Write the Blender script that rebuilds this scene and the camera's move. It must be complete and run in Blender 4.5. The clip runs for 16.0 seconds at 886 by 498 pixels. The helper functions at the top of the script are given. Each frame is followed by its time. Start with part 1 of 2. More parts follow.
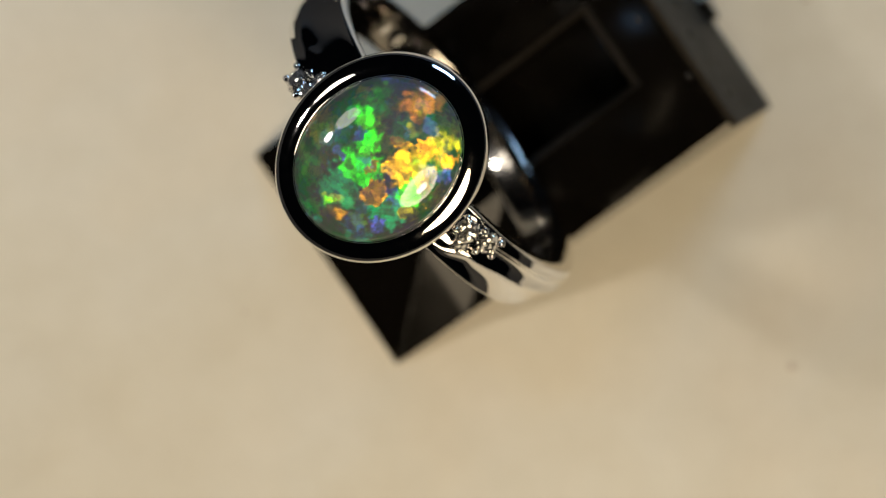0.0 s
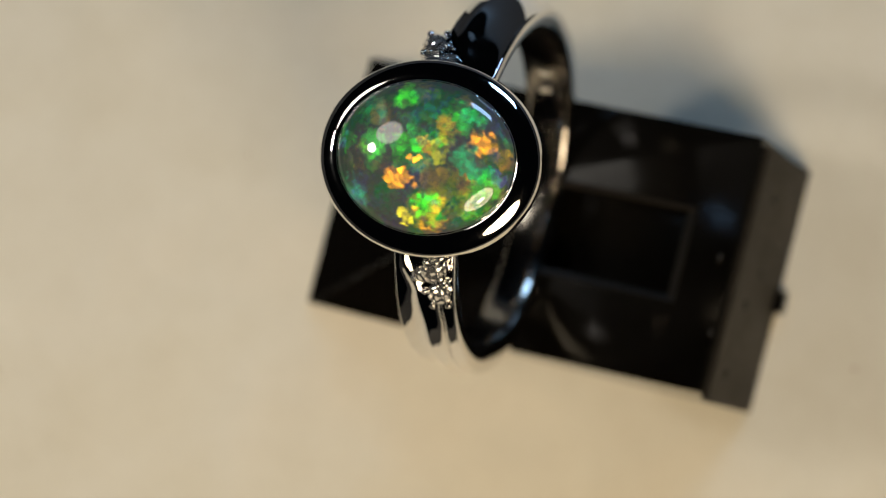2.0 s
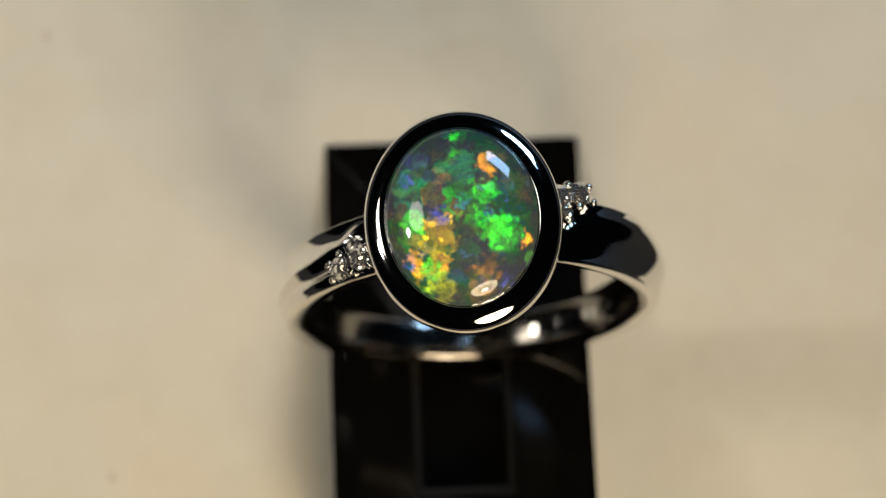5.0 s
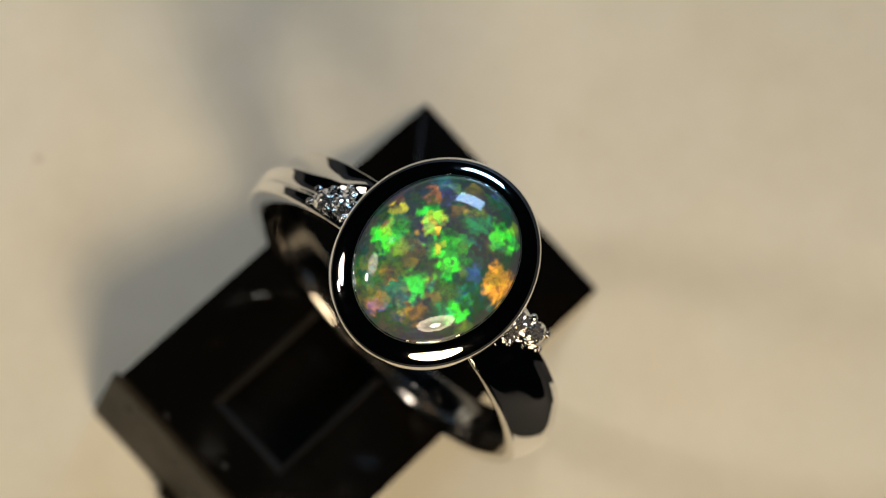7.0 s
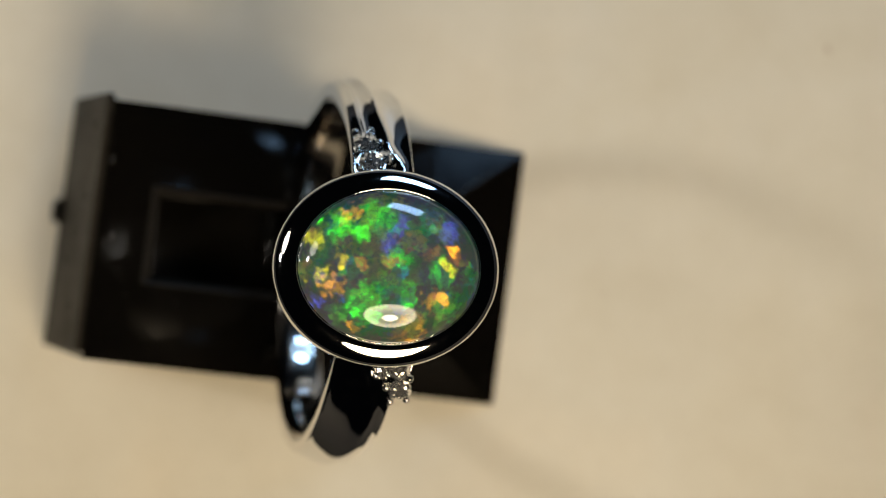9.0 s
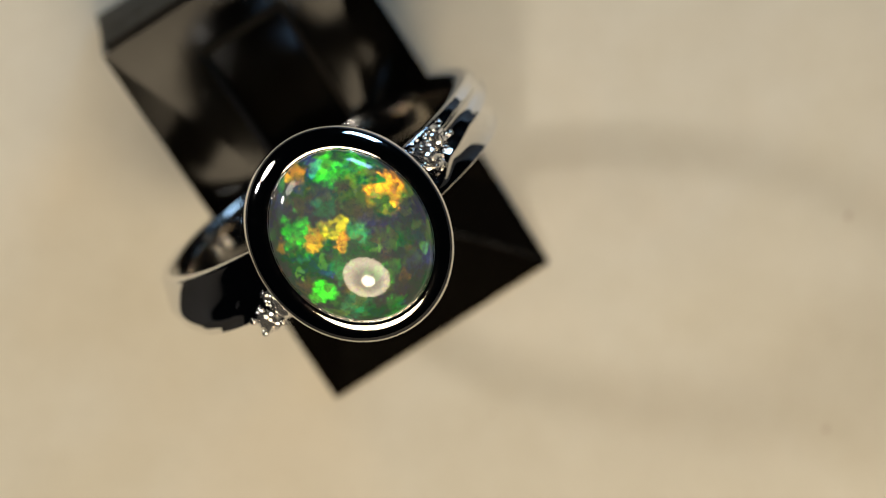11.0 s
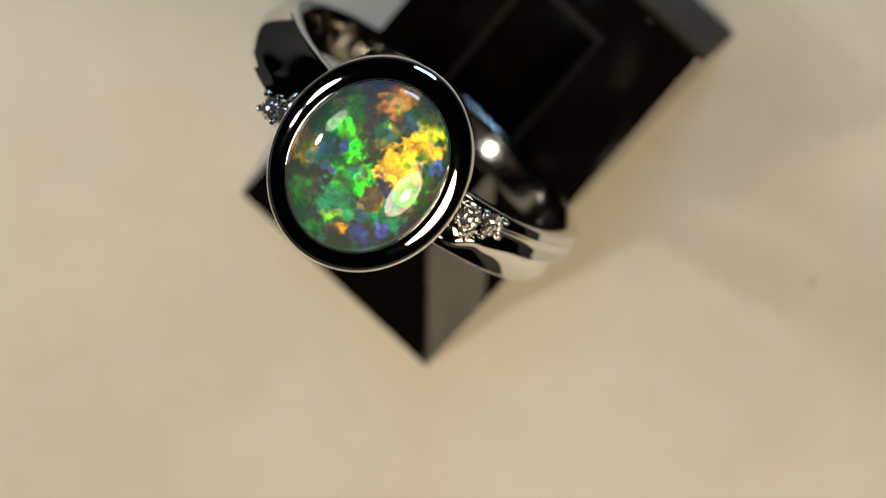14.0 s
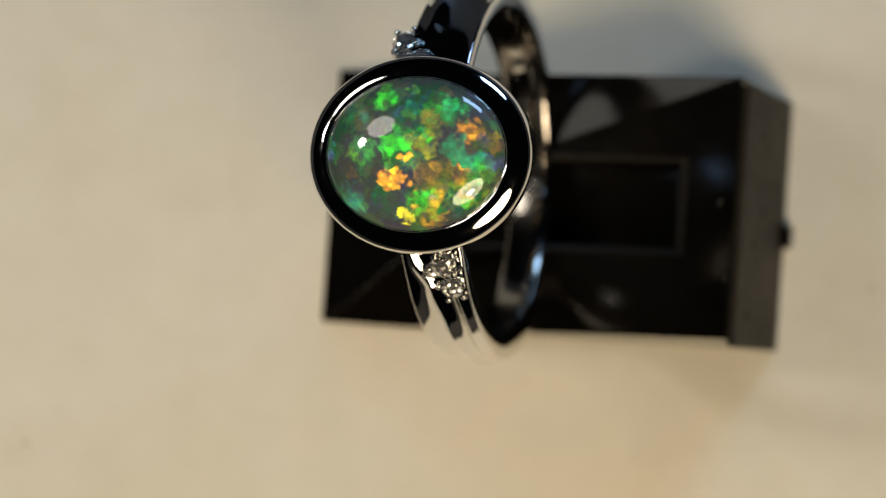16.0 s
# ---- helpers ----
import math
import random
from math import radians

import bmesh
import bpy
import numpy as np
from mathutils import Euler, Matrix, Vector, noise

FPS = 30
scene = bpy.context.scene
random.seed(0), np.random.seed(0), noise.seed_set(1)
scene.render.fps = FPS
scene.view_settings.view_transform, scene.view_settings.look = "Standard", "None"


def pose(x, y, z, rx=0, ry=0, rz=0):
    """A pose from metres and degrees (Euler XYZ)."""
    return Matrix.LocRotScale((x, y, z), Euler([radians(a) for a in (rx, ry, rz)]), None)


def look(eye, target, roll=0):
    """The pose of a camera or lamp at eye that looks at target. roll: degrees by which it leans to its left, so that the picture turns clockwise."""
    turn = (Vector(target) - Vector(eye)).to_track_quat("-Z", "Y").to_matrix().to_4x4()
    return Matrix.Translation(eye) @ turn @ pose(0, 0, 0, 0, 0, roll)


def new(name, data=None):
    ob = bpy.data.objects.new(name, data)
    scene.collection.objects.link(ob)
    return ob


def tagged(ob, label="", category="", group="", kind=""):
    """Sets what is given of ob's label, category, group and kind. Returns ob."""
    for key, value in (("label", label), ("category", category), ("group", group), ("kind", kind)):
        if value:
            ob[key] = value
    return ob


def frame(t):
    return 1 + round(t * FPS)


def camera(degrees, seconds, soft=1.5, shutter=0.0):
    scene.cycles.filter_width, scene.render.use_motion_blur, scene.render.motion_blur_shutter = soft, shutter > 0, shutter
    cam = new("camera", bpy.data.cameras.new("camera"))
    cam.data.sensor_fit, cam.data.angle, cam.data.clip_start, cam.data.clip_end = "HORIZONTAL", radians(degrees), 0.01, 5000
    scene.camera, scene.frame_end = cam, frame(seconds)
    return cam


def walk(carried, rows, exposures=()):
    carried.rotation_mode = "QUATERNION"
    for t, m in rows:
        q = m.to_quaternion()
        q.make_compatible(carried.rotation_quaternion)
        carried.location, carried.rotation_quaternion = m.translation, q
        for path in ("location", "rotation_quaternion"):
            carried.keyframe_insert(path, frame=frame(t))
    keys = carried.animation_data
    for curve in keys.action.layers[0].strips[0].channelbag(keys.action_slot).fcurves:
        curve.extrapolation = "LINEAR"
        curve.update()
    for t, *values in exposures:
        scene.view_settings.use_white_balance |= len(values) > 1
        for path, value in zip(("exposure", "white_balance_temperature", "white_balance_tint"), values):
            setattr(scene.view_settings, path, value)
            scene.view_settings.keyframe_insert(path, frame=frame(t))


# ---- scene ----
MM = 0.001
TURN_SECONDS = 16.0


def turned(t):
    """Degrees by which the turntable has gone round, clockwise from above."""
    return 24.269 * t + 0.0393 * t * t


# ---------- camera ----------
cam = camera(17.8, TURN_SECONDS, soft=1.15)
EYE = Matrix.Translation((6.206 * MM, -8.607 * MM, 181.19 * MM)) @ Matrix.Rotation(radians(2.432), 4, "X") @ Matrix.Rotation(radians(1.513), 4, "Y")
cam.data.dof.use_dof = True
cam.data.dof.focus_distance = 154.3 * MM
cam.data.dof.aperture_fstop = 25.0
walk(cam, [(0.0, EYE), (TURN_SECONDS, EYE)])

# ---------- light ----------
world = bpy.data.worlds.new("dim_room")
world.use_nodes = True
world.node_tree.nodes["Background"].inputs["Color"].default_value = (0.5, 0.62, 0.8, 1)
world.node_tree.nodes["Background"].inputs["Strength"].default_value = 0.0013
scene.world = world
scene.view_settings.exposure = 0.0


def lamp(name, way, distance, size, watts, colour, shape="DISK", size_y=None):
    data = bpy.data.lights.new(name, "AREA")
    data.shape, data.size, data.energy, data.color = shape, size, watts, colour
    if size_y:
        data.size_y = size_y
    ob = new(name, data)
    at = Vector(way).normalized() * distance
    ob.matrix_world = look(at, (0, 0, 0.012))
    return ob


DESK_LAMP = (0.29, -0.61, 0.74)
desk = lamp("desk_lamp", DESK_LAMP, 0.40, 0.208, 0.93, (1.0, 0.81, 0.55))
# its diffuser is brightest towards the rim
desk.data.use_nodes = True
glow = desk.data.node_tree
spot = glow.nodes.new("ShaderNodeVectorMath")
spot.operation = "DISTANCE"
glow.links.new(glow.nodes.new("ShaderNodeNewGeometry").outputs["Parametric"], spot.inputs[0])
spot.inputs[1].default_value = (0.5, 0.5, 0.0)
rim = glow.nodes.new("ShaderNodeMapRange")
rim.interpolation_type = "SMOOTHSTEP"
for slot, value in (("From Min", 0.20), ("From Max", 0.42), ("To Min", 0.62), ("To Max", 1.35)):
    rim.inputs[slot].default_value = value
glow.links.new(spot.outputs["Value"], rim.inputs["Value"])
glow.links.new(rim.outputs["Result"], glow.nodes["Emission"].inputs["Strength"])
lamp("desk_lamp_bulb", DESK_LAMP, 0.39, 0.055, 0.20, (1.0, 0.84, 0.62))
lamp("side_lamp", (-0.62, 0.33, 0.71), 0.30, 0.080, 0.085, (1.0, 0.93, 0.82))
lamp("small_spot", (-0.76, 0.16, 0.62), 0.30, 0.030, 0.21, (1.0, 0.95, 0.88))
lamp("window_light", (0.40, 0.82, 0.38), 0.9, 0.30, 2.8, (0.38, 0.64, 1.0), "RECTANGLE", 0.20)



# ---------- materials ----------
def material(name, colour=(0.5, 0.5, 0.5), rough=0.5, metal=0.0):
    m = bpy.data.materials.new(name)
    m.use_nodes = True
    b = m.node_tree.nodes["Principled BSDF"]
    b.inputs["Base Color"].default_value = (*colour, 1)
    b.inputs["Roughness"].default_value = rough
    b.inputs["Metallic"].default_value = metal
    return m, m.node_tree, b


def node(tree, kind, **values):
    n = tree.nodes.new(kind)
    for k, v in values.items():
        key = k.replace("_", " ")
        if key in n.inputs:
            n.inputs[key].default_value = v
    return n


def noise_tex(tree, coords, scale, detail=4.0, rough=0.55):
    n = node(tree, "ShaderNodeTexNoise", Scale=scale, Detail=detail, Roughness=rough)
    tree.links.new(coords, n.inputs["Vector"])
    return n


def ramp(tree, fac, stops):
    r = tree.nodes.new("ShaderNodeValToRGB")
    e = r.color_ramp.elements
    while len(e) < len(stops):
        e.new(0.5)
    for el, (p, c) in zip(e, stops):
        el.position, el.color = p, (*c, 1)
    tree.links.new(fac, r.inputs["Fac"])
    return r.outputs["Color"]


def bump(tree, height, strength, distance, target):
    b = node(tree, "ShaderNodeBump", Strength=strength, Distance=distance)
    tree.links.new(height, b.inputs["Height"])
    tree.links.new(b.outputs["Normal"], target)


def object_coords(tree):
    return tree.nodes.new("ShaderNodeTexCoord").outputs["Object"]


def white_gold(name, low, high):
    m, t, b = material(name, (0.80, 0.79, 0.775), low, 1.0)
    co = object_coords(t)
    n = noise_tex(t, co, 900.0, 3.0)
    t.links.new(ramp(t, n.outputs["Fac"], [(0.35, (low,) * 3), (0.75, (high,) * 3)]), b.inputs["Roughness"])
    s = noise_tex(t, co, 350.0, 2.0)
    bump(t, s.outputs["Fac"], 0.06, 0.00004, b.inputs["Normal"])
    return m


def black_plastic(name, low, high, tint):
    m, t, b = material(name, tint, low)
    b.inputs["Specular IOR Level"].default_value = 0.13
    co = object_coords(t)
    n = noise_tex(t, co, 260.0, 6.0, 0.65)
    t.links.new(ramp(t, n.outputs["Fac"], [(0.38, (low,) * 3), (0.72, (high,) * 3)]), b.inputs["Roughness"])
    d = noise_tex(t, co, 1500.0, 4.0)
    t.links.new(ramp(t, d.outputs["Fac"], [(0.4, tint), (0.68, tuple(c * 1.3 for c in tint)), (0.80, tuple(c * 2 + 0.003 for c in tint))]), b.inputs["Base Color"])
    bump(t, n.outputs["Fac"], 0.03, 0.00008, b.inputs["Normal"])
    return m


def cream_board():
    m, t, b = material("cream_board", (0.74, 0.66, 0.53), 0.5)
    co = object_coords(t)
    big = noise_tex(t, co, 28.0, 4.0, 0.6)
    fine = noise_tex(t, co, 240.0, 5.0, 0.7)
    a = ramp(t, big.outputs["Fac"], [(0.30, (0.700, 0.655, 0.540)), (0.55, (0.748, 0.702, 0.586)), (0.75, (0.765, 0.727, 0.626))])
    stain = noise_tex(t, co, 62.0, 3.0, 0.5)
    pink = ramp(t, stain.outputs["Fac"], [(0.34, (1.0, 0.985, 0.95)), (0.5, (1.0, 1.0, 1.0)), (0.66, (1.0, 0.955, 0.90)), (0.74, (0.97, 0.90, 0.81))])
    f = ramp(t, fine.outputs["Fac"], [(0.3, (0.93, 0.92, 0.90)), (0.7, (1.0, 1.0, 1.0))])
    mix = t.nodes.new("ShaderNodeMix")
    mix.data_type, mix.blend_type = "RGBA", "MULTIPLY"
    mix.inputs["Factor"].default_value = 1.0
    t.links.new(a, mix.inputs["A"])
    t.links.new(f, mix.inputs["B"])
    warm = t.nodes.new("ShaderNodeMix")
    warm.data_type, warm.blend_type = "RGBA", "MULTIPLY"
    warm.inputs["Factor"].default_value = 0.55
    t.links.new(mix.outputs["Result"], warm.inputs["A"])
    t.links.new(pink, warm.inputs["B"])
    t.links.new(warm.outputs["Result"], b.inputs["Base Color"])
    bump(t, fine.outputs["Fac"], 0.15, 0.0002, b.inputs["Normal"])
    return m


def opal_material():
    """Grey body under a clear polished dome; the colour grains flash as they come to face the lamp."""
    m, t, b = material("opal", (0.05, 0.06, 0.06), 0.3)
    co = object_coords(t)
    L = t.links.new

    def vector_math(operation, first, second=None, scale=None):
        n = t.nodes.new("ShaderNodeVectorMath")
        n.operation = operation
        for slot, value in ((0, first), (1, second)):
            if isinstance(value, tuple):
                n.inputs[slot].default_value = value
            elif value is not None:
                L(value, n.inputs[slot])
        if scale is not None:
            n.inputs["Scale"].default_value = scale
        return n.outputs[0]

    def warped(scale, amount):
        n = noise_tex(t, co, scale, 4.0, 0.6)
        shift = vector_math("SCALE", vector_math("SUBTRACT", n.outputs["Color"], (0.5, 0.5, 0.5)), scale=amount)
        return vector_math("ADD", shift, co)

    small = node(t, "ShaderNodeTexVoronoi", Scale=2300.0)
    L(warped(2200.0, 0.0007), small.inputs["Vector"])
    jitter = vector_math("SCALE", vector_math("SUBTRACT", small.outputs["Color"], (0.5, 0.5, 0.5)), scale=0.17)
    speck = noise_tex(t, warped(2500.0, 0.0006), 3000.0, 4.0, 0.7)
    broken = ramp(t, speck.outputs["Fac"], [(0.34, (0.45,) * 3), (0.54, (1.0,) * 3)])
    mixed = b.outputs["BSDF"]
    # faint small grains between the large ones
    dot = node(t, "ShaderNodeTexVoronoi", Scale=1300.0)
    L(warped(1500.0, 0.0012), dot.inputs["Vector"])
    parts = t.nodes.new("ShaderNodeSeparateColor")
    L(dot.outputs["Color"], parts.inputs["Color"])
    hues = ramp(t, parts.outputs[1], [(0.12, (0.008, 0.009, 0.060)), (0.30, (0.0, 0.028, 0.022)), (0.55, (0.003, 0.046, 0.005)), (0.80, (0.022, 0.034, 0.002)), (0.93, (0.040, 0.015, 0.002))])
    lie = vector_math("ADD", vector_math("SCALE", vector_math("SUBTRACT", dot.outputs["Color"], (0.5, 0.5, 0.5)), scale=1.05), (0.0, 0.0, 0.9))
    turn = t.nodes.new("ShaderNodeVectorTransform")
    turn.vector_type, turn.convert_from, turn.convert_to = "NORMAL", "OBJECT", "WORLD"
    L(vector_math("NORMALIZE", vector_math("ADD", lie, jitter)), turn.inputs[0])
    faint = node(t, "ShaderNodeBsdfGlossy", Roughness=0.31)
    L(turn.outputs[0], faint.inputs["Normal"])
    L(vector_math("MULTIPLY", hues, broken), faint.inputs["Color"])
    both = t.nodes.new("ShaderNodeAddShader")
    L(mixed, both.inputs[0])
    L(faint.outputs["BSDF"], both.inputs[1])
    mixed = both.outputs[0]
    for layer in "abcd":
        colour = t.nodes.new("ShaderNodeAttribute")
        colour.attribute_name = "grain_colour_" + layer
        axis = t.nodes.new("ShaderNodeAttribute")
        axis.attribute_name = "grain_axis_" + layer
        turn = t.nodes.new("ShaderNodeVectorTransform")
        turn.vector_type, turn.convert_from, turn.convert_to = "NORMAL", "OBJECT", "WORLD"
        L(vector_math("NORMALIZE", vector_math("ADD", axis.outputs["Vector"], jitter)), turn.inputs[0])
        flash = node(t, "ShaderNodeBsdfGlossy", Roughness=0.31)
        L(turn.outputs[0], flash.inputs["Normal"])
        L(vector_math("MULTIPLY", colour.outputs["Vector"], broken), flash.inputs["Color"])
        both = t.nodes.new("ShaderNodeAddShader")
        L(mixed, both.inputs[0])
        L(flash.outputs["BSDF"], both.inputs[1])
        mixed = both.outputs[0]
    L(mixed, t.nodes["Material Output"].inputs["Surface"])
    cloud = noise_tex(t, warped(700.0, 0.0012), 420.0, 5.0, 0.65)
    L(ramp(t, cloud.outputs["Fac"], [(0.28, (0.075, 0.058, 0.19)), (0.38, (0.080, 0.080, 0.125)), (0.46, (0.082, 0.094, 0.092)), (0.53, (0.066, 0.104, 0.084)), (0.60, (0.038, 0.135, 0.058)), (0.67, (0.042, 0.120, 0.140)), (0.76, (0.040, 0.060, 0.25))]), b.inputs["Base Color"])
    b.inputs["Specular IOR Level"].default_value = 0.05
    b.inputs["Coat Weight"].default_value = 1.0
    b.inputs["Coat Roughness"].default_value = 0.02
    b.inputs["Coat IOR"].default_value = 1.60
    return m


GOLD = white_gold("polished_white_gold", 0.03, 0.08)
# satin gold inside the band, its colour darkened for the dark it reflects
GOLD_INSIDE_SHADED = white_gold("shaded_satin_white_gold", 0.11, 0.19)
GOLD_INSIDE_SHADED.node_tree.nodes["Principled BSDF"].inputs["Base Color"].default_value = (0.28, 0.26, 0.235, 1)
PLASTIC = black_plastic("glossy_black_plastic", 0.09, 0.15, (0.0030, 0.0025, 0.0019))
PLASTIC_MATT = black_plastic("matt_black_plastic", 0.45, 0.62, (0.026, 0.022, 0.0165))
BOARD = cream_board()
OPAL = opal_material()
DIAMOND, _t, _b = material("diamond", (0.95, 0.93, 0.90), 0.05, 0.9)
_v = node(_t, "ShaderNodeTexVoronoi", Scale=7500.0)
_t.links.new(object_coords(_t), _v.inputs["Vector"])
_s = _t.nodes.new("ShaderNodeVectorMath")
_s.operation = "MULTIPLY_ADD"
_t.links.new(_v.outputs["Color"], _s.inputs[0])
_s.inputs[1].default_value, _s.inputs[2].default_value = (1.5, 1.5, 1.5), (-0.75, -0.75, -0.75)
_a = _t.nodes.new("ShaderNodeVectorMath")
_a.operation = "ADD"
_t.links.new(_s.outputs[0], _a.inputs[0])
_t.links.new(_t.nodes.new("ShaderNodeNewGeometry").outputs["Normal"], _a.inputs[1])
_n = _t.nodes.new("ShaderNodeVectorMath")
_n.operation = "NORMALIZE"
_t.links.new(_a.outputs[0], _n.inputs[0])
_t.links.new(_n.outputs[0], _b.inputs["Normal"])
DUST, _t, _b = material("pale_dust", (0.03, 0.028, 0.025), 0.8)
# a few steps paler than the plastic of the body
LINING = black_plastic("dark_grey_plastic", 0.35, 0.5, (0.013, 0.011, 0.009))
# paler, more reflective plastic that stands for the glint on the hip edge
GLINT = black_plastic("glint_black_plastic", 0.25, 0.4, (0.008, 0.0075, 0.0065))
GLINT.node_tree.nodes["Principled BSDF"].inputs["Specular IOR Level"].default_value = 0.4
LINING.node_tree.nodes["Principled BSDF"].inputs["Specular IOR Level"].default_value = 0.22
SPECK, _t, _b = material("dust_speck", (0.58, 0.50, 0.40), 0.8)
TABLE, _t, _b = material("dark_table", (0.006, 0.006, 0.007), 0.85)
bump(_t, noise_tex(_t, object_coords(_t), 90.0, 5.0).outputs["Fac"], 0.2, 0.001, _b.inputs["Normal"])


# ---------- mesh helpers ----------
def mesh_object(name, bm, mat, smooth=None):
    bmesh.ops.recalc_face_normals(bm, faces=bm.faces)
    me = bpy.data.meshes.new(name)
    bm.to_mesh(me)
    bm.free()
    me.materials.append(mat)
    if smooth is not None:
        me.polygons.foreach_set("use_smooth", [True] * len(me.polygons))
        if smooth < 180:
            me.set_sharp_from_angle(angle=radians(smooth))
    return new(name, me)


def part(name, bm, mat, parent, label="", smooth=None):
    ob = mesh_object(name, bm, mat, smooth)
    ob.parent = parent
    if label:
        ob["label"] = label
    return ob


def grid_faces(bm, rings, close_u=True, close_v=False):
    """Skin a list of vertex rings with quads."""
    n = len(rings)
    for i in range(n if close_v else n - 1):
        a, b = rings[i], rings[(i + 1) % n]
        k = len(a)
        for j in range(k if close_u else k - 1):
            bm.faces.new((a[j], a[(j + 1) % k], b[(j + 1) % k], b[j]))


def lathe_oval(profile, a, b, steps=128):
    """An oval ring swept from (offset, height) pairs, offset measured outward from the oval a x b."""
    bm = bmesh.new()
    rings = []
    for k in range(steps):
        f = 2 * math.pi * k / steps
        c, s = math.cos(f), math.sin(f)
        n = Vector((c / a, s / b, 0)).normalized()
        rings.append([bm.verts.new(((a * c + n.x * o) * MM, (b * s + n.y * o) * MM, h * MM)) for o, h in profile])
    return bm, rings


# ---------- turntable and table ----------
def disc_mesh(radius, z0, z1, bevel, steps=160, mid=(0.0, 0.0)):
    bm = bmesh.new()
    prof = [(0.02, z1), (radius - bevel, z1), (radius - bevel * 0.3, z1 - bevel * 0.3), (radius, z1 - bevel), (radius, z0), (0.02, z0)]
    rings = [[bm.verts.new(((mid[0] + r * math.cos(2 * math.pi * k / steps)) * MM, (mid[1] + r * math.sin(2 * math.pi * k / steps)) * MM, z * MM)) for r, z in prof] for k in range(steps)]
    grid_faces(bm, rings, close_u=False, close_v=True)
    bmesh.ops.contextual_create(bm, geom=[r[0] for r in rings])
    return bm


turntable = mesh_object("turntable", disc_mesh(46.0, -8.0, 0.0, 0.8, mid=(6.5, -8.5)), BOARD, 40)
tagged(turntable, "round cream board turntable with faint specks and stains", "turntable")

for x, y, r in ((2.1, -27.3, 0.27), (23.7, -8.4, 0.30), (24.7, 15.2, 0.22), (-11.6, -26.2, 0.24), (-11.3, -5.0, 0.16)):
    bm = bmesh.new()
    bmesh.ops.create_icosphere(bm, subdivisions=2, radius=r * MM)
    for q in bm.verts:
        n = 1 + 0.5 * noise.noise(q.co * 2600 + Vector((x, y, 0)))
        q.co = Vector((q.co.x * n + x * MM, q.co.y * n * 0.8 + y * MM, q.co.z * 0.18))
    part("speck", bm, SPECK, turntable, "tiny brown speck of dust", smooth=60)

bm = bmesh.new()
bmesh.ops.create_grid(bm, x_segments=4, y_segments=4, size=0.3)
table = mesh_object("table_top", bm, TABLE)
table.location.z = -8.0 * MM
tagged(table, "dark table top under the turntable", "table", kind="structure")

# ---------- ring stand ----------
STAND_YAW, STAND_PITCH = 34.3, -21.1
STAND_L, STAND_W = 26.25, 15.93
stand = new("ring_stand")
tagged(stand, "glossy black plastic wedge ring stand with a slot", "ring stand")


def stand_body():
    """Wedge in its own space: x along the slope from the low end, y across, z out of the sloping face; x = 0 in the middle."""
    t = math.tan(radians(-STAND_PITCH))
    hl, hw = STAND_L / 2, STAND_W / 2
    bm = bmesh.new()

    def v(x, y, z):
        return bm.verts.new((x * MM, y * MM, z * MM))

    def low(x):
        return -(x + hl) * t - 0.25
    sx0, sx1, sy, mx = -hl + 5.8, 10.2, 3.05, -0.4
    # outer rim, foot of each side facet, peak before the slot, rails, far lip, floor of the slot
    o = [v(-hl - 0.52, -hw - 0.12, 0.08), v(hl, -hw, 0.0), v(hl, hw, 0.0), v(-hl - 0.52, hw + 0.12, 0.08)]
    p = [v(-hl + 4.9, -hw - 0.22, -0.88), v(-hl + 4.9, hw + 0.12, -0.88)]
    e = [v(sx0, -3.4, 1.35), v(sx0, 3.4, 1.35)]
    m = [v(mx, -sy, 0.10), v(mx, sy, 0.10)]
    k = [v(sx1, -sy, 0.02), v(sx1, sy, 0.02)]
    d = [v(sx0 + 0.8, -sy + 0.5, -2.0), v(sx1 - 0.8, -sy + 0.5, -3.2), v(sx1 - 0.8, sy - 0.5, -3.2), v(sx0 + 0.8, sy - 0.5, -2.0)]
    g = [v(-hl + 0.1, -hw + 0.1, -0.25), v(hl, -hw, low(hl)), v(hl, hw, low(hl)), v(-hl + 0.1, hw - 0.1, -0.25)]
    bm.faces.new((o[0], p[0], e[0]))
    bm.faces.new((p[0], m[0], e[0]))
    bm.faces.new((p[0], o[1], m[0]))
    bm.faces.new((o[1], k[0], m[0]))
    bm.faces.new((o[3], e[1], p[1]))
    bm.faces.new((p[1], e[1], m[1]))
    bm.faces.new((p[1], m[1], o[2]))
    bm.faces.new((o[2], m[1], k[1]))
    bm.faces.new((o[3], o[0], e[0], e[1]))
    bm.faces.new((o[1], o[2], k[1], k[0]))
    bm.faces.new((e[0], m[0], d[0]))
    bm.faces.new((m[0], k[0], d[1], d[0]))
    bm.faces.new((k[0], k[1], d[2], d[1]))
    bm.faces.new((k[1], m[1], d[3], d[2]))
    bm.faces.new((m[1], e[1], d[3]))
    bm.faces.new((e[1], e[0], d[0], d[3]))
    bm.faces.new(d)
    bm.faces.new((o[1], p[0], o[0], g[0], g[1]))
    bm.faces.new((o[2], o[1], g[1], g[2]))
    bm.faces.new((o[3], p[1], o[2], g[2], g[3]))
    bm.faces.new((o[0], o[3], g[3], g[0]))
    bm.faces.new(g)
    for q in o + p + e + m + k + d:
        q.co.y += 0.42 * MM * (q.co.x / MM + hl) / STAND_L
    bmesh.ops.bevel(bm, geom=[e for e in bm.edges if e.calc_face_angle(0) > 0.12], offset=0.12 * MM, segments=2, affect="EDGES", profile=0.6)
    return bm


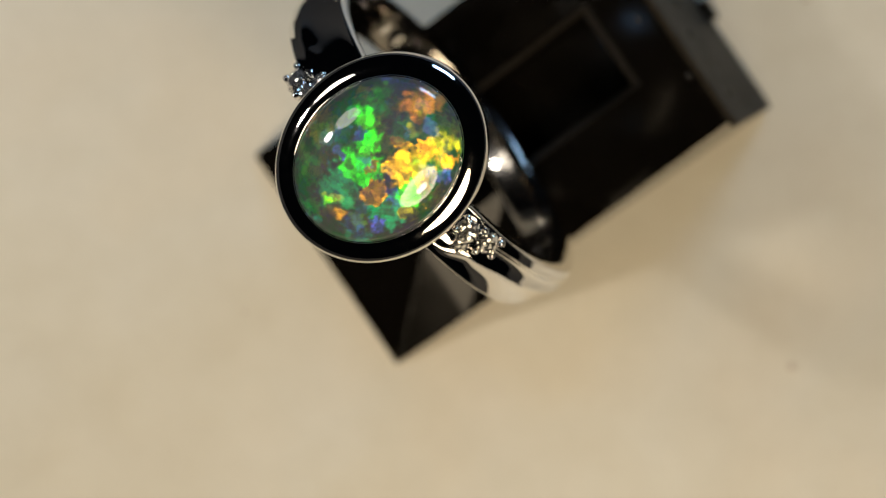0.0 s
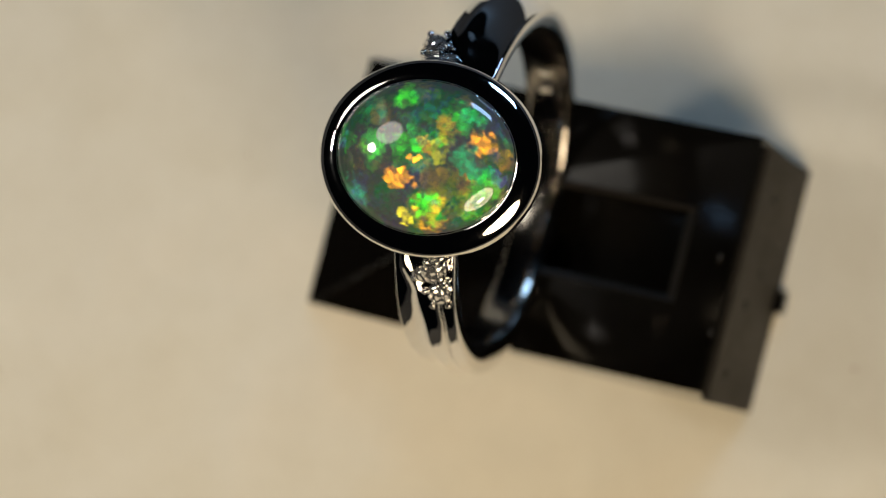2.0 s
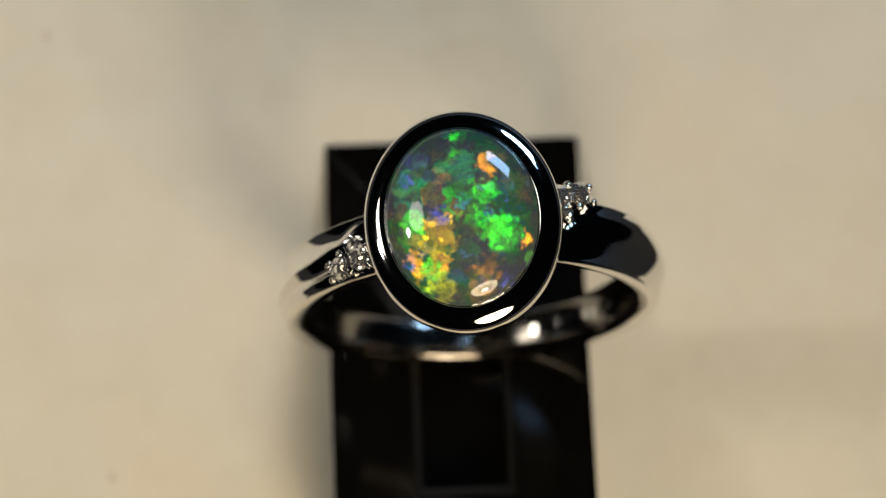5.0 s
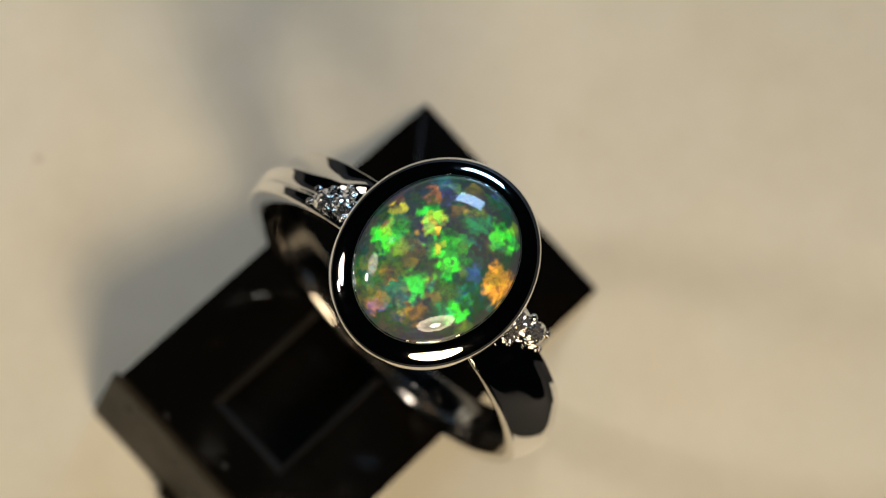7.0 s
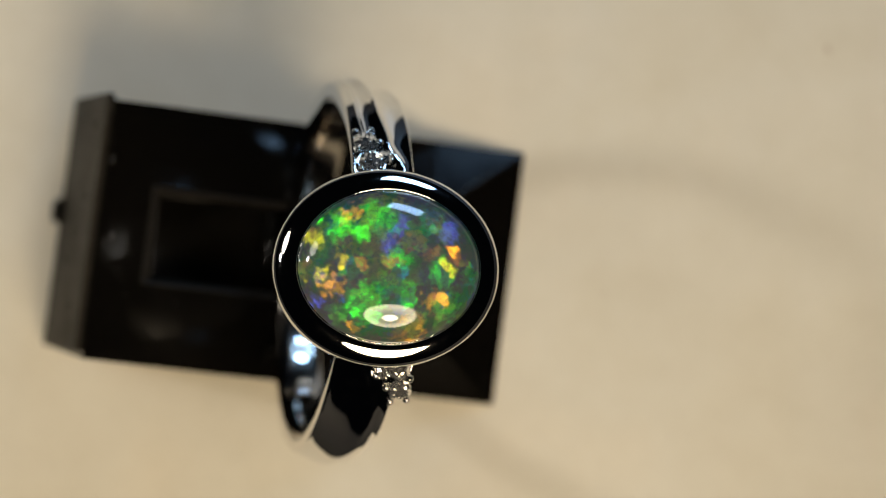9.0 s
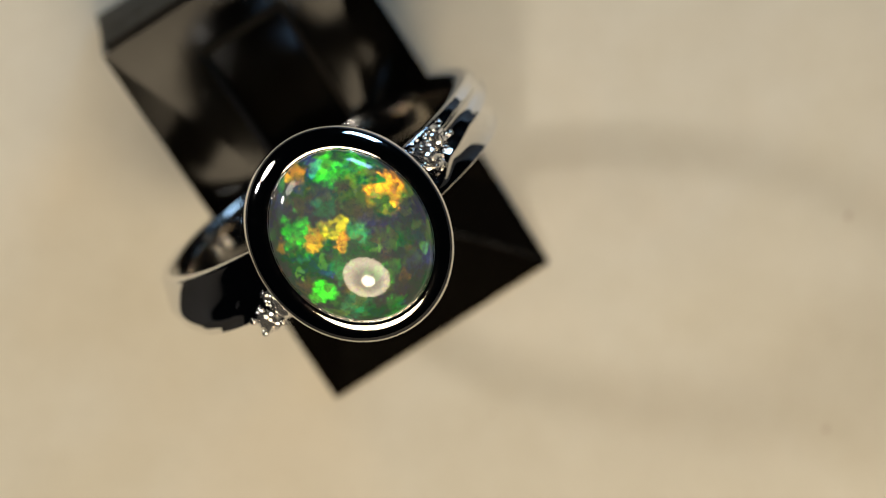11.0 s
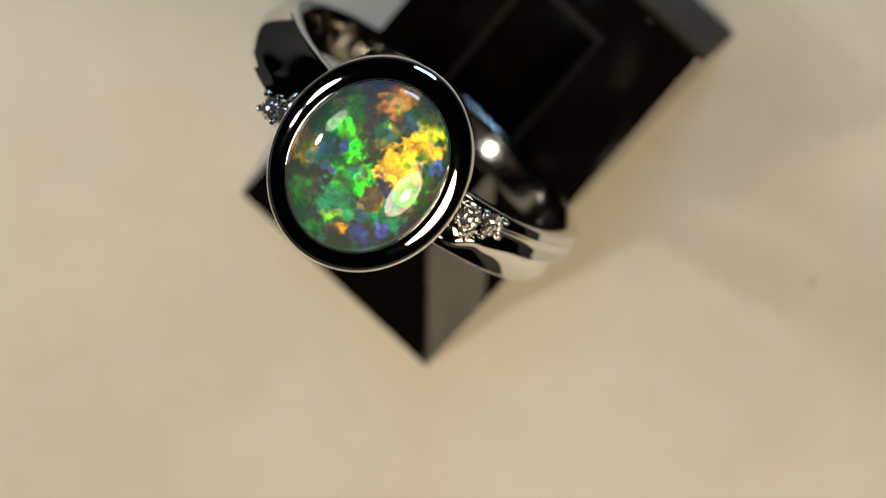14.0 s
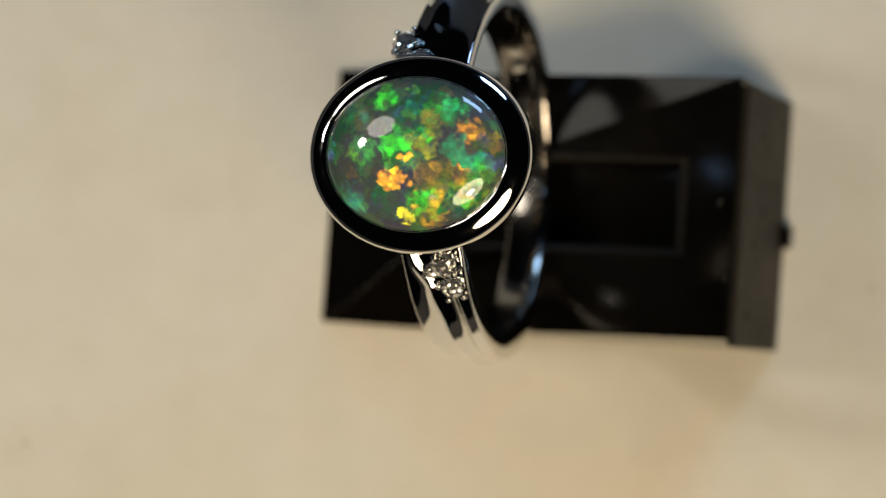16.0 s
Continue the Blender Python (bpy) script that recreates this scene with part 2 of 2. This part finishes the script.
def box_mesh(x0, x1, y0, y1, z0, z1, bevel=0.1):
    bm = bmesh.new()
    bmesh.ops.create_cube(bm, size=1.0)
    for q in bm.verts:
        q.co = Vector(((x0 if q.co.x < 0 else x1) * MM, (y0 if q.co.y < 0 else y1) * MM, (z0 if q.co.z < 0 else z1) * MM))
    bmesh.ops.bevel(bm, geom=list(bm.edges), offset=bevel * MM, segments=2, affect="EDGES", profile=0.6)
    return bm


body = part("body", stand_body(), PLASTIC, stand)
cap_low = -STAND_L * math.tan(radians(-STAND_PITCH)) - 0.1
cap = part("end_plate", box_mesh(STAND_L / 2 - 0.02, STAND_L / 2 + 0.42, -STAND_W / 2, STAND_W / 2, cap_low, -0.7, 0.08), PLASTIC_MATT, stand, "matt charcoal end plate with small pits")
part("hinge_pin", box_mesh(STAND_L / 2 + 0.1, STAND_L / 2 + 1.0, -1.4, 0.1, cap_low - 0.2, cap_low + 1.0, 0.25), PLASTIC, stand)
for y, z in ((-6.0, -3.2), (-1.6, -3.6), (0.6, -5.4), (5.2, -4.0), (2.4, -7.5)):
    bm = bmesh.new()
    bmesh.ops.create_uvsphere(bm, u_segments=12, v_segments=8, radius=0.36 * MM)
    for q in bm.verts:
        q.co.x *= 0.25
        q.co += Vector(((STAND_L / 2 + 0.42) * MM, y * MM, z * MM))
    part("pit", bm, PLASTIC, cap, smooth=60)
for x, y in ((12.9, -4.4), (12.3, 0.2)):
    bm = bmesh.new()
    bmesh.ops.create_icosphere(bm, subdivisions=2, radius=0.14 * MM)
    for q in bm.verts:
        n = 1 + 0.5 * noise.noise(q.co * 4000 + Vector((x, y, 0)))
        q.co = Vector((q.co.x * n * 0.8 + x * MM, q.co.y * n * 1.8 + (y + 0.5) * MM, q.co.z * 0.25 + 0.02 * MM))
    part("dust_fleck", bm, DUST, stand, "pale dust fleck", smooth=60)


def rod(p, q, r, n=8):
    """Thin round rod from p to q."""
    bm = bmesh.new()
    p, q = Vector(p) * MM, Vector(q) * MM
    a = (q - p).cross(Vector((0, 0, 1))).normalized()
    b = (q - p).cross(a).normalized()
    rings = [[bm.verts.new(c + (a * math.cos(2 * math.pi * k / n) + b * math.sin(2 * math.pi * k / n)) * r * MM) for k in range(n)] for c in (p, q)]
    grid_faces(bm, rings)
    bm.faces.new(rings[0])
    bm.faces.new(rings[1])
    return bm


# rod added along the hip to draw its glint
part("hip_glint", rod((-STAND_L / 2, -STAND_W / 2 + 0.15, 0.09), (-STAND_L / 2 + 5.78, -3.30, 1.33), 0.085), GLINT, stand, "thin rod added for the glint on the hip edge", smooth=60)


def lining(corners, thick=0.05):
    """A thin strip between four corners, with thickness."""
    bm = bmesh.new()
    c = [Vector(p) * MM for p in corners]
    n = (c[1] - c[0]).cross(c[3] - c[0]).normalized() * thick * MM
    top, low = [bm.verts.new(p + n) for p in c], [bm.verts.new(p - n) for p in c]
    bm.faces.new(top)
    bm.faces.new(low[::-1])
    for i in range(4):
        k = (i + 1) % 4
        bm.faces.new((top[i], low[i], low[k], top[k]))
    return bm


part("slot_lining", lining([(10.18, -2.62, 0.0), (10.18, 3.36, 0.0), (9.55, 3.05, -0.42), (9.55, -2.25, -0.42)]), LINING, stand, "paler grey inner edge of the slot")
part("slot_lining", lining([(-0.4, -2.80, 0.08), (10.18, -2.62, 0.0), (9.55, -2.25, -0.42), (-0.4, -2.42, -0.32)]), LINING, stand, "paler grey inner edge of the slot")
part("slot_lining", lining([(10.18, 3.36, 0.0), (-0.4, 3.22, 0.08), (-0.4, 2.86, -0.32), (9.55, 3.05, -0.42)]), LINING, stand, "paler grey inner edge of the slot")
STAND_POSE = pose(4.455 * MM, 5.612 * MM, 5.017 * MM, 0, STAND_PITCH, STAND_YAW)
stand.matrix_world = STAND_POSE

# ---------- ring ----------
RING_YAW, RING_LEAN, RING_ROLL = 39.55, -12.89, 1.85
RIM = 12.8           # girdle of the setting above the middle of the hoop
R_IN, R_OUT = 9.35, 10.85
RING_POSE = pose(0.596 * MM, 5.061 * MM, 14.10 * MM, RING_ROLL, RING_LEAN, RING_YAW)
ring = new("opal_ring")
tagged(ring, "polished white gold ring with an oval black opal and diamond clusters", "ring")


def smoothstep(a, b, x):
    x = min(1.0, max(0.0, (x - a) / (b - a)))
    return x * x * (3 - 2 * x)


def along(stops, deg):
    """Value at deg on a smooth line through (deg, value) stops."""
    if deg <= stops[0][0]:
        return stops[0][1]
    for (a, u), (b, w) in zip(stops, stops[1:]):
        if deg <= b:
            return u + (w - u) * smoothstep(a, b, deg)
    return stops[-1][1]


def crest(d, width):
    """Soft ridge, 1 on its line, with hollow flanks."""
    return math.exp(0.35 - math.sqrt((d / width) ** 2 + 0.1225))


def shank():
    """Band with a tall ridge that crosses each shoulder from the setting and a lower one below the diamonds; the shoulders mirror each other by a half turn."""
    bm = bmesh.new()
    rings = []
    steps, across = 264, 56
    for k in range(steps):
        phi = 2 * math.pi * k / steps
        side = 1 if math.sin(phi) >= 0 else -1
        deg = math.degrees(phi if phi <= math.pi else 2 * math.pi - phi)
        half = 1.90 - 0.28 * smoothstep(62, 105, deg) - 0.20 * smoothstep(105, 165, deg)
        shift = 0.08 * smoothstep(12, 40, deg) * (1 - smoothstep(120, 170, deg)) if side < 0 else 0.0
        half -= 0.12 * smoothstep(5, 30, deg) * (1 - smoothstep(150, 175, deg)) if side < 0 else 0.0
        if side > 0:
            tall_at = along(((14, 1.10), (29, 0.45), (36, -0.35), (46, -0.98), (60, -0.80), (82, -0.15), (140, 0.0)), deg)
        else:
            tall_at = along(((16, 1.75), (31, 1.15), (41, 0.30), (56, -0.10), (80, -0.28), (140, -0.2)), deg)
        low_at = along(((25, -0.95), (40, -1.12), (54, -1.30), (80, -1.15), (140, -0.9)), deg)
        tall = along(((12, 0.0), (30, 0.28), (45, 0.42), (62, 0.66), (90, 0.60), (135, 0.0)), deg)
        low = along(((20, 0.0), (38, 0.30), (60, 0.38), (90, 0.30), (130, 0.0)), deg)
        width, low_width = 0.34, 0.24
        sag = along(((10, 0.02), (35, 0.16), (75, 0.20), (130, 0.0)), deg)
        round_off = along(((90, 0.0), (150, 0.22)), deg)
        if side > 0:
            # this shoulder is smoother: one soft ridge that opens into a rounded back
            tall, low = tall * 0.72, along(((46, 0.05), (62, 0.20), (90, 0.18), (125, 0.0)), deg)
            low_width = 0.38
            width = along(((40, 0.46), (85, 0.95)), deg)
            sag = along(((10, 0.02), (35, 0.16), (58, 0.08), (80, 0.0)), deg)
            round_off = along(((48, 0.0), (78, 0.24)), deg)
        line = []
        for j in range(across + 1):
            u = math.sin(math.pi * (j / across - 0.5)) * 0.6 + (2 * j / across - 1) * 0.4
            x = u * half
            h = R_OUT + 0.12 - sag * (1 - u ** 4) - round_off * u * u
            h += tall * crest(x - tall_at, width) + low * crest(x - low_at, low_width)
            edge = half - abs(x)
            if edge < 0.12:
                h -= 0.16 * (1 - edge / 0.12) ** 2
            line.append((x * side + shift, h))
        if side < 0:
            line.reverse()
        thick = 1 - 0.55 * smoothstep(82, 112, deg)
        line += [(half * c + shift, R_IN + d * thick) for c, d in ((1.0, 1.02), (0.985, 0.90), (0.95, 0.62), (0.88, 0.38), (0.75, 0.18), (0.5, 0.05), (0.25, 0.01), (0, 0), (-0.25, 0.01), (-0.5, 0.05), (-0.75, 0.18), (-0.88, 0.38), (-0.95, 0.62), (-0.985, 0.90), (-1.0, 1.02))]
        rings.append([bm.verts.new((x * MM, r * math.sin(phi) * MM, r * math.cos(phi) * MM)) for x, r in line])
    grid_faces(bm, rings, close_u=True, close_v=True)
    # inner faces take the gold with the shade in its colour
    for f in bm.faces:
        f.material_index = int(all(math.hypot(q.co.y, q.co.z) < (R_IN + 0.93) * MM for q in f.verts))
    return bm


band = part("shank", shank(), GOLD, ring, smooth=60)
band.data.materials.append(GOLD_INSIDE_SHADED)
# the hoop leans a little further than the setting on top of it
HOOP = pose(0, 0, 0, 0, -16.6, 36.4)
hoop_top = RING_POSE @ Vector((0, 0, 11.3 * MM))
band.matrix_local = RING_POSE.inverted() @ Matrix.Translation(hoop_top) @ HOOP @ Matrix.Translation((0, 0, -11.0 * MM))

# worn stamp inside the band
for k in range(9):
    deg = 121.0 + 4.2 * k + (3.0 if k > 4 else 0.0)
    bm = box_mesh(-0.45 + 0.10 * (k % 3), 0.42 - 0.08 * (k % 2), -0.20, 0.20, -0.04, 0.03, 0.02)
    mark = part("stamp", bm, GOLD, band, "worn stamped mark")
    mark.matrix_local = Matrix.Rotation(radians(-deg), 4, "X") @ Matrix.Translation((0, 0, (R_IN - 0.01) * MM)) @ pose(0, 0, 0, 5 - 4 * (k % 3), 0, 8 - 5 * (k % 4))

# oval setting round the stone
OA, OB = 5.03, 4.17
BEZEL = [(-0.12, -0.35), (-0.05, 0.30), (-0.01, 0.55), (0.03, 0.615), (0.10, 0.655), (0.20, 0.668), (0.32, 0.655), (0.45, 0.622), (0.58, 0.572), (0.70, 0.512), (0.82, 0.445), (0.93, 0.370), (1.03, 0.287), (1.12, 0.195), (1.19, 0.095), (1.235, -0.03), (1.265, -0.20), (1.285, -0.40), (1.292, -0.57), (1.275, -0.80), (1.13, -1.15),
         (0.80, -1.9), (0.2, -2.9), (-0.5, -3.6), (-0.9, -3.4), (-0.5, -1.5)]
bm, rings = lathe_oval(BEZEL, OA, OB)
grid_faces(bm, rings, close_u=True, close_v=True)
bezel = part("bezel", bm, GOLD, ring, "broad rounded polished bezel", smooth=40)
bezel.location.z = RIM * MM


def lip():
    """Thin uneven edge of metal pressed over the stone."""
    bm = bmesh.new()
    rings = []
    for k in range(220):
        f = 2 * math.pi * k / 220
        c, q = math.cos(f), math.sin(f)
        n = Vector((c / OA, q / OB, 0)).normalized()
        r = 0.048 + 0.026 * noise.noise(Vector((c * 14, q * 14, 0)))
        sink = 0.03 * noise.noise(Vector((c * 9, q * 9, 5)))
        rings.append([bm.verts.new(((OA * c + n.x * (r * math.cos(w) - 0.015)) * MM, (OB * q + n.y * (r * math.cos(w) - 0.015)) * MM, (0.595 + sink + r * math.sin(w)) * MM)) for w in (math.pi * j / 4 for j in range(8))])
    grid_faces(bm, rings, close_u=True, close_v=True)
    return bm


part("lip", lip(), GOLD, bezel, "thin uneven inner edge", smooth=60)


def dome(a, b, h, base, n=64, rows=20):
    bm = bmesh.new()
    rings = []
    for i in range(rows):
        f = (i / rows) * math.pi / 2
        c, s = math.cos(f), math.sin(f)
        rings.append([bm.verts.new((a * c * math.cos(2 * math.pi * k / n) * MM, b * c * math.sin(2 * math.pi * k / n) * MM, h * s * MM)) for k in range(n)])
    grid_faces(bm, rings)
    top = bm.verts.new((0, 0, h * MM))
    for k in range(n):
        bm.faces.new((rings[-1][k], rings[-1][(k + 1) % n], top))
    under = [bm.verts.new((v.co.x * 0.9, v.co.y * 0.9, base * MM)) for v in rings[0]]
    for k in range(n):
        bm.faces.new((under[k], under[(k + 1) % n], rings[0][(k + 1) % n], rings[0][k]))
    bm.faces.new(under)
    return bm


# colour grains of the stone: across, along, radius in mm, and the second of the turn at which each one faces the lamp
GOLDEN = [(1.4, -1.4, 1.3, 14.2)]
ORANGE = [(2.9, -1.3, 0.8, 0.0), (2.9, -2.4, 0.6, 0.0), (-1.0, -1.3, 0.8, 1.5), (-0.3, -0.2, 0.6, 1.5), (3.4, 1.1, 0.7, 2.8), (-2.5, 1.9, 0.8, 4.0), (2.3, -2.9, 0.5, 4.0), (2.1, 3.4, 0.4, 4.0), (-1.0, 3.5, 1.1, 7.5), (-3.4, -1.1, 0.4, 9.0), (1.3, 1.8, 0.7, 12.0), (0.9, -2.9, 1.1, 11.5), (0.4, 0.6, 0.6, 12.0), (4.6, 0.4, 0.6, 12.0)]
GREEN = [(1.4, 2.2, 0.7, 0.0), (0.6, 1.1, 0.8, 0.4), (-0.8, 0.4, 1.1, 0.8), (-3.1, -0.1, 0.5, 0.0), (0.4, -2.6, 0.8, 14.2), (-2.6, 0.3, 0.8, 3.0), (1.0, -2.7, 0.9, 2.8), (-0.8, 1.5, 0.8, 4.0), (1.4, 2.0, 1.1, 4.0), (3.0, -1.9, 0.8, 4.0), (-4.4, 0.2, 0.4, 4.0), (-1.1, -1.7, 0.9, 7.0), (1.2, -2.7, 0.9, 7.0), (2.3, 0.1, 0.9, 7.5), (-3.0, 2.0, 0.9, 7.5), (0.3, 1.0, 0.7, 7.0), (1.8, 2.8, 0.6, 7.0), (-0.2, -0.3, 0.8, 8.0), (2.8, -2.4, 0.9, 10.2), (1.7, -1.8, 0.6, 9.0)] + [(-1.4, 3.1, 0.7, 11.0), (1.0, 2.8, 0.4, 9.0), (2.2, 2.2, 0.8, 12.0), (3.9, -1.4, 1.1, 11.5), (1.6, -3.0, 0.4, 12.5), (-4.4, 0.5, 0.6, 12.5), (3.6, -2.2, 1.1, 12.5), (-2.6, -0.6, 0.6, 12.5), (-0.5, -0.2, 0.9, 14.0)]
YELLOW = [(-0.5, -3.3, 0.6, 1.5), (4.5, -1.4, 0.6, 4.0), (4.0, 0.6, 0.4, 8.5), (2.7, -0.1, 0.7, 9.0), (-2.9, 0.2, 0.6, 9.0), (1.2, 0.6, 0.7, 11.5), (0.7, -2.6, 0.8, 12.5), (3.4, -1.6, 0.9, 14.0)]
TEAL = [(-2.4, 0.1, 1.3, 14.2), (-1.2, -2.6, 1.1, 0.0), (2.4, 2.4, 0.8, 1.5), (3.0, -0.3, 1.3, 1.5), (-3.5, -2.5, 0.9, 1.5), (-2.2, -2.6, 0.8, 4.0), (-2.7, 0.5, 0.7, 7.0), (0.6, -2.3, 1.3, 8.0), (0.3, -0.4, 0.7, 11.5), (-3.0, 2.1, 0.9, 12.0), (2.5, -0.1, 0.9, 12.5)]
BLUE = [(-1.0, 1.4, 0.5, 14.2), (2.3, -3.2, 0.4, 14.2), (-2.2, -2.7, 0.4, 0.0), (0.3, -1.1, 0.7, 4.0), (4.0, 2.0, 0.4, 4.0), (-3.2, -2.0, 0.6, 3.5), (-0.5, 2.2, 0.6, 8.0), (-2.9, -1.9, 0.8, 8.0), (-0.1, -2.2, 0.8, 9.0), (-3.2, -2.6, 0.6, 12.5), (0.5, 1.8, 0.4, 14.0)]
BROWN = [(3.9, 0.6, 1.1, 14.2), (-2.0, -0.8, 0.5, 4.0), (0.3, -0.3, 0.6, 3.5), (-2.5, 2.3, 0.6, 3.5), (4.2, -0.9, 0.7, 7.0), (-2.6, -2.2, 0.6, 7.0)]


def grains(me):
    """Spread the colour grains over the stone: a colour and the axis on which each one flashes, in four layers."""
    lamp_way = (Vector(DESK_LAMP).normalized() * 0.86 + Vector((0, 0, 1.14))).normalized()
    lean = RING_POSE.to_3x3().inverted()
    kinds = ((GOLDEN, (0.52, 0.31, 0.004)), (ORANGE, (0.44, 0.20, 0.003)), (GREEN, (0.009, 0.31, 0.006)), (YELLOW, (0.25, 0.25, 0.003)), (TEAL, (0.0, 0.065, 0.030)), (BLUE, (0.014, 0.020, 0.17)), (BROWN, (0.11, 0.040, 0.007)))
    flat = [(x, y, r, lean @ (Matrix.Rotation(radians(turned(t)), 3, "Z") @ lamp_way), c, 0 if t < 2.4 or t > 13.2 else 1 if t < 6 else 2 if t < 10 else 3) for rows, c in kinds for x, y, r, t in rows]
    spots = [v.co / MM for v in me.vertices]
    wavy, rough = [], []
    for p in spots:
        w = noise.noise_vector(p * 1.3) * 0.42 + noise.noise_vector(p * 3.2) * 0.26 + noise.noise_vector(p * 8.0) * 0.06
        wavy.append((p.x + w.x, p.y + w.y))
        rough.append(noise.noise(p * 4.5 + Vector((7, 3, 1))))
    wavy, rough = np.array(wavy), np.array(rough)
    for layer, tag in enumerate("abcd"):
        best = np.full(len(spots), -9.0)
        colour, axis = np.zeros((len(spots), 3)), np.tile((0.0, 0.0, 1.0), (len(spots), 1))
        for x, y, r, way, c, which in flat:
            if which == layer:
                near = 1 - np.hypot(wavy[:, 0] - x, wavy[:, 1] - y) / r
                won = near > best
                best[won] = near[won]
                amount = np.clip((near + 0.36 * rough + 0.02) / 0.34, 0, 1) * (1.0, 0.85, 0.58, 0.75)[layer]
                colour[won] = amount[won, None] * np.array(c)
                axis[won] = tuple(way)
        for name, values in (("grain_colour_", colour), ("grain_axis_", axis)):
            me.attributes.new(name + tag, "FLOAT_VECTOR", "POINT").data.foreach_set("vector", values.ravel())


stone = part("opal", dome(OA + 0.04, OB + 0.04, 1.85, -1.4, 180, 72), OPAL, ring, "domed dark opal with green and orange flashes", smooth=60)
stone.location.z = (RIM + 0.42) * MM
grains(stone.data)


def brilliant(r):
    """Cut stone: table, crown and pavilion facets."""
    bm = bmesh.new()
    n = 8
    tab = [bm.verts.new((0.56 * r * math.cos(math.pi * (2 * k + 1) / n), 0.56 * r * math.sin(math.pi * (2 * k + 1) / n), 0.34 * r)) for k in range(n)]
    mid = [bm.verts.new((0.8 * r * math.cos(math.pi * 2 * k / n), 0.8 * r * math.sin(math.pi * 2 * k / n), 0.2 * r)) for k in range(n)]
    gir = [bm.verts.new((r * math.cos(math.pi * k / n), r * math.sin(math.pi * k / n), 0)) for k in range(2 * n)]
    low = bm.verts.new((0, 0, -0.85 * r))
    bm.faces.new(tab)
    for k in range(n):
        bm.faces.new((tab[k - 1], mid[k], tab[k]))
        bm.faces.new((mid[k], gir[(2 * k - 1) % (2 * n)], gir[2 * k]))
        bm.faces.new((mid[k], gir[2 * k], gir[2 * k + 1]))
        bm.faces.new((mid[k], gir[2 * k + 1], tab[k]))
        bm.faces.new((tab[k], gir[2 * k + 1], mid[(k + 1) % n]))
    for k in range(2 * n):
        bm.faces.new((gir[k], low, gir[(k + 1) % (2 * n)]))
    return bm


def bead(r, tall):
    bm = bmesh.new()
    prof = [(r * 0.75, -tall), (r * 0.8, -r * 0.6), (r, -r * 0.1), (r * 0.92, r * 0.4), (r * 0.6, r * 0.8)]
    n = 14
    rings = [[bm.verts.new((p * math.cos(2 * math.pi * k / n), p * math.sin(2 * math.pi * k / n), z)) for k in range(n)] for p, z in prof]
    grid_faces(bm, rings)
    top = bm.verts.new((0, 0, r))
    for k in range(n):
        bm.faces.new((rings[-1][k], rings[-1][(k + 1) % n], top))
    bm.faces.new(rings[0])
    return bm


def on_hoop(x, deg, r):
    """Pose on the band: z outward, at deg from the top towards +y."""
    return Matrix.Rotation(radians(-deg), 4, "X") @ Matrix.Translation((x * MM, 0, r * MM))


def cluster(side):
    """Two diamonds in a claw setting beside the bezel; side 1 or -1 by a half turn."""
    half_turn = Matrix.Rotation(0 if side > 0 else math.pi, 4, "Z")
    off, back, up = (-0.75, 3.5, 0.20) if side > 0 else (-0.08, 0.0, 0.52)
    stones = ((off - 0.52, 30.5 - back, 11.35 + up, 0.74), (off - 0.78, 38.0 - back, 11.28 + up, 0.66), (off + 0.24, 32.7 - back, 11.22 + up, 0.50))
    bm = bmesh.new()
    for x, deg, r, rad in stones:
        m = on_hoop(x, deg, r)
        ring_at = [[bm.verts.new(m @ Vector((f * rad * MM * math.cos(2 * math.pi * k / 20), f * rad * MM * math.sin(2 * math.pi * k / 20), z * MM))) for k in range(20)] for f, z in ((1.05, 0.02), (0.98, -1.2), (0.80, -1.2), (0.90, 0.02))]
        grid_faces(bm, ring_at, close_v=True)
    setting = part("claw_setting", bm, GOLD, ring, smooth=40)
    setting.matrix_local = half_turn
    for k, (x, deg, r, rad) in enumerate(stones):
        d = part("diamond", brilliant(rad * MM), DIAMOND, setting, "small brilliant-cut diamond")
        d.matrix_local = on_hoop(x, deg, r + 0.15) @ pose(0, 0, 0, 4 - 5 * k, 3 * k - 4, 17 * k)
    for x, deg, r in ((-1.22, 34.2, 11.4), (-1.25, 41.8, 11.2), (0.02, 37.4, 11.35), (-1.12, 27.6, 11.5), (-0.35, 42.8, 11.2), (0.66, 34.0, 11.2), (-0.1, 28.0, 11.45)):
        c = part("claw", bead(0.23 * MM, 1.2 * MM), GOLD, setting, smooth=60)
        c.matrix_local = on_hoop(x + off, deg - back, r + up)


cluster(1)
cluster(-1)
ring.matrix_world = RING_POSE


# ---------- what moves ----------
def motions():
    times = [0.25 * k for k in range(65)]
    for thing, m in ((turntable, Matrix.Identity(4)), (stand, STAND_POSE), (ring, RING_POSE)):
        walk(thing, [(t, Matrix.Rotation(-radians(turned(t)), 4, "Z") @ m) for t in times])


motions()
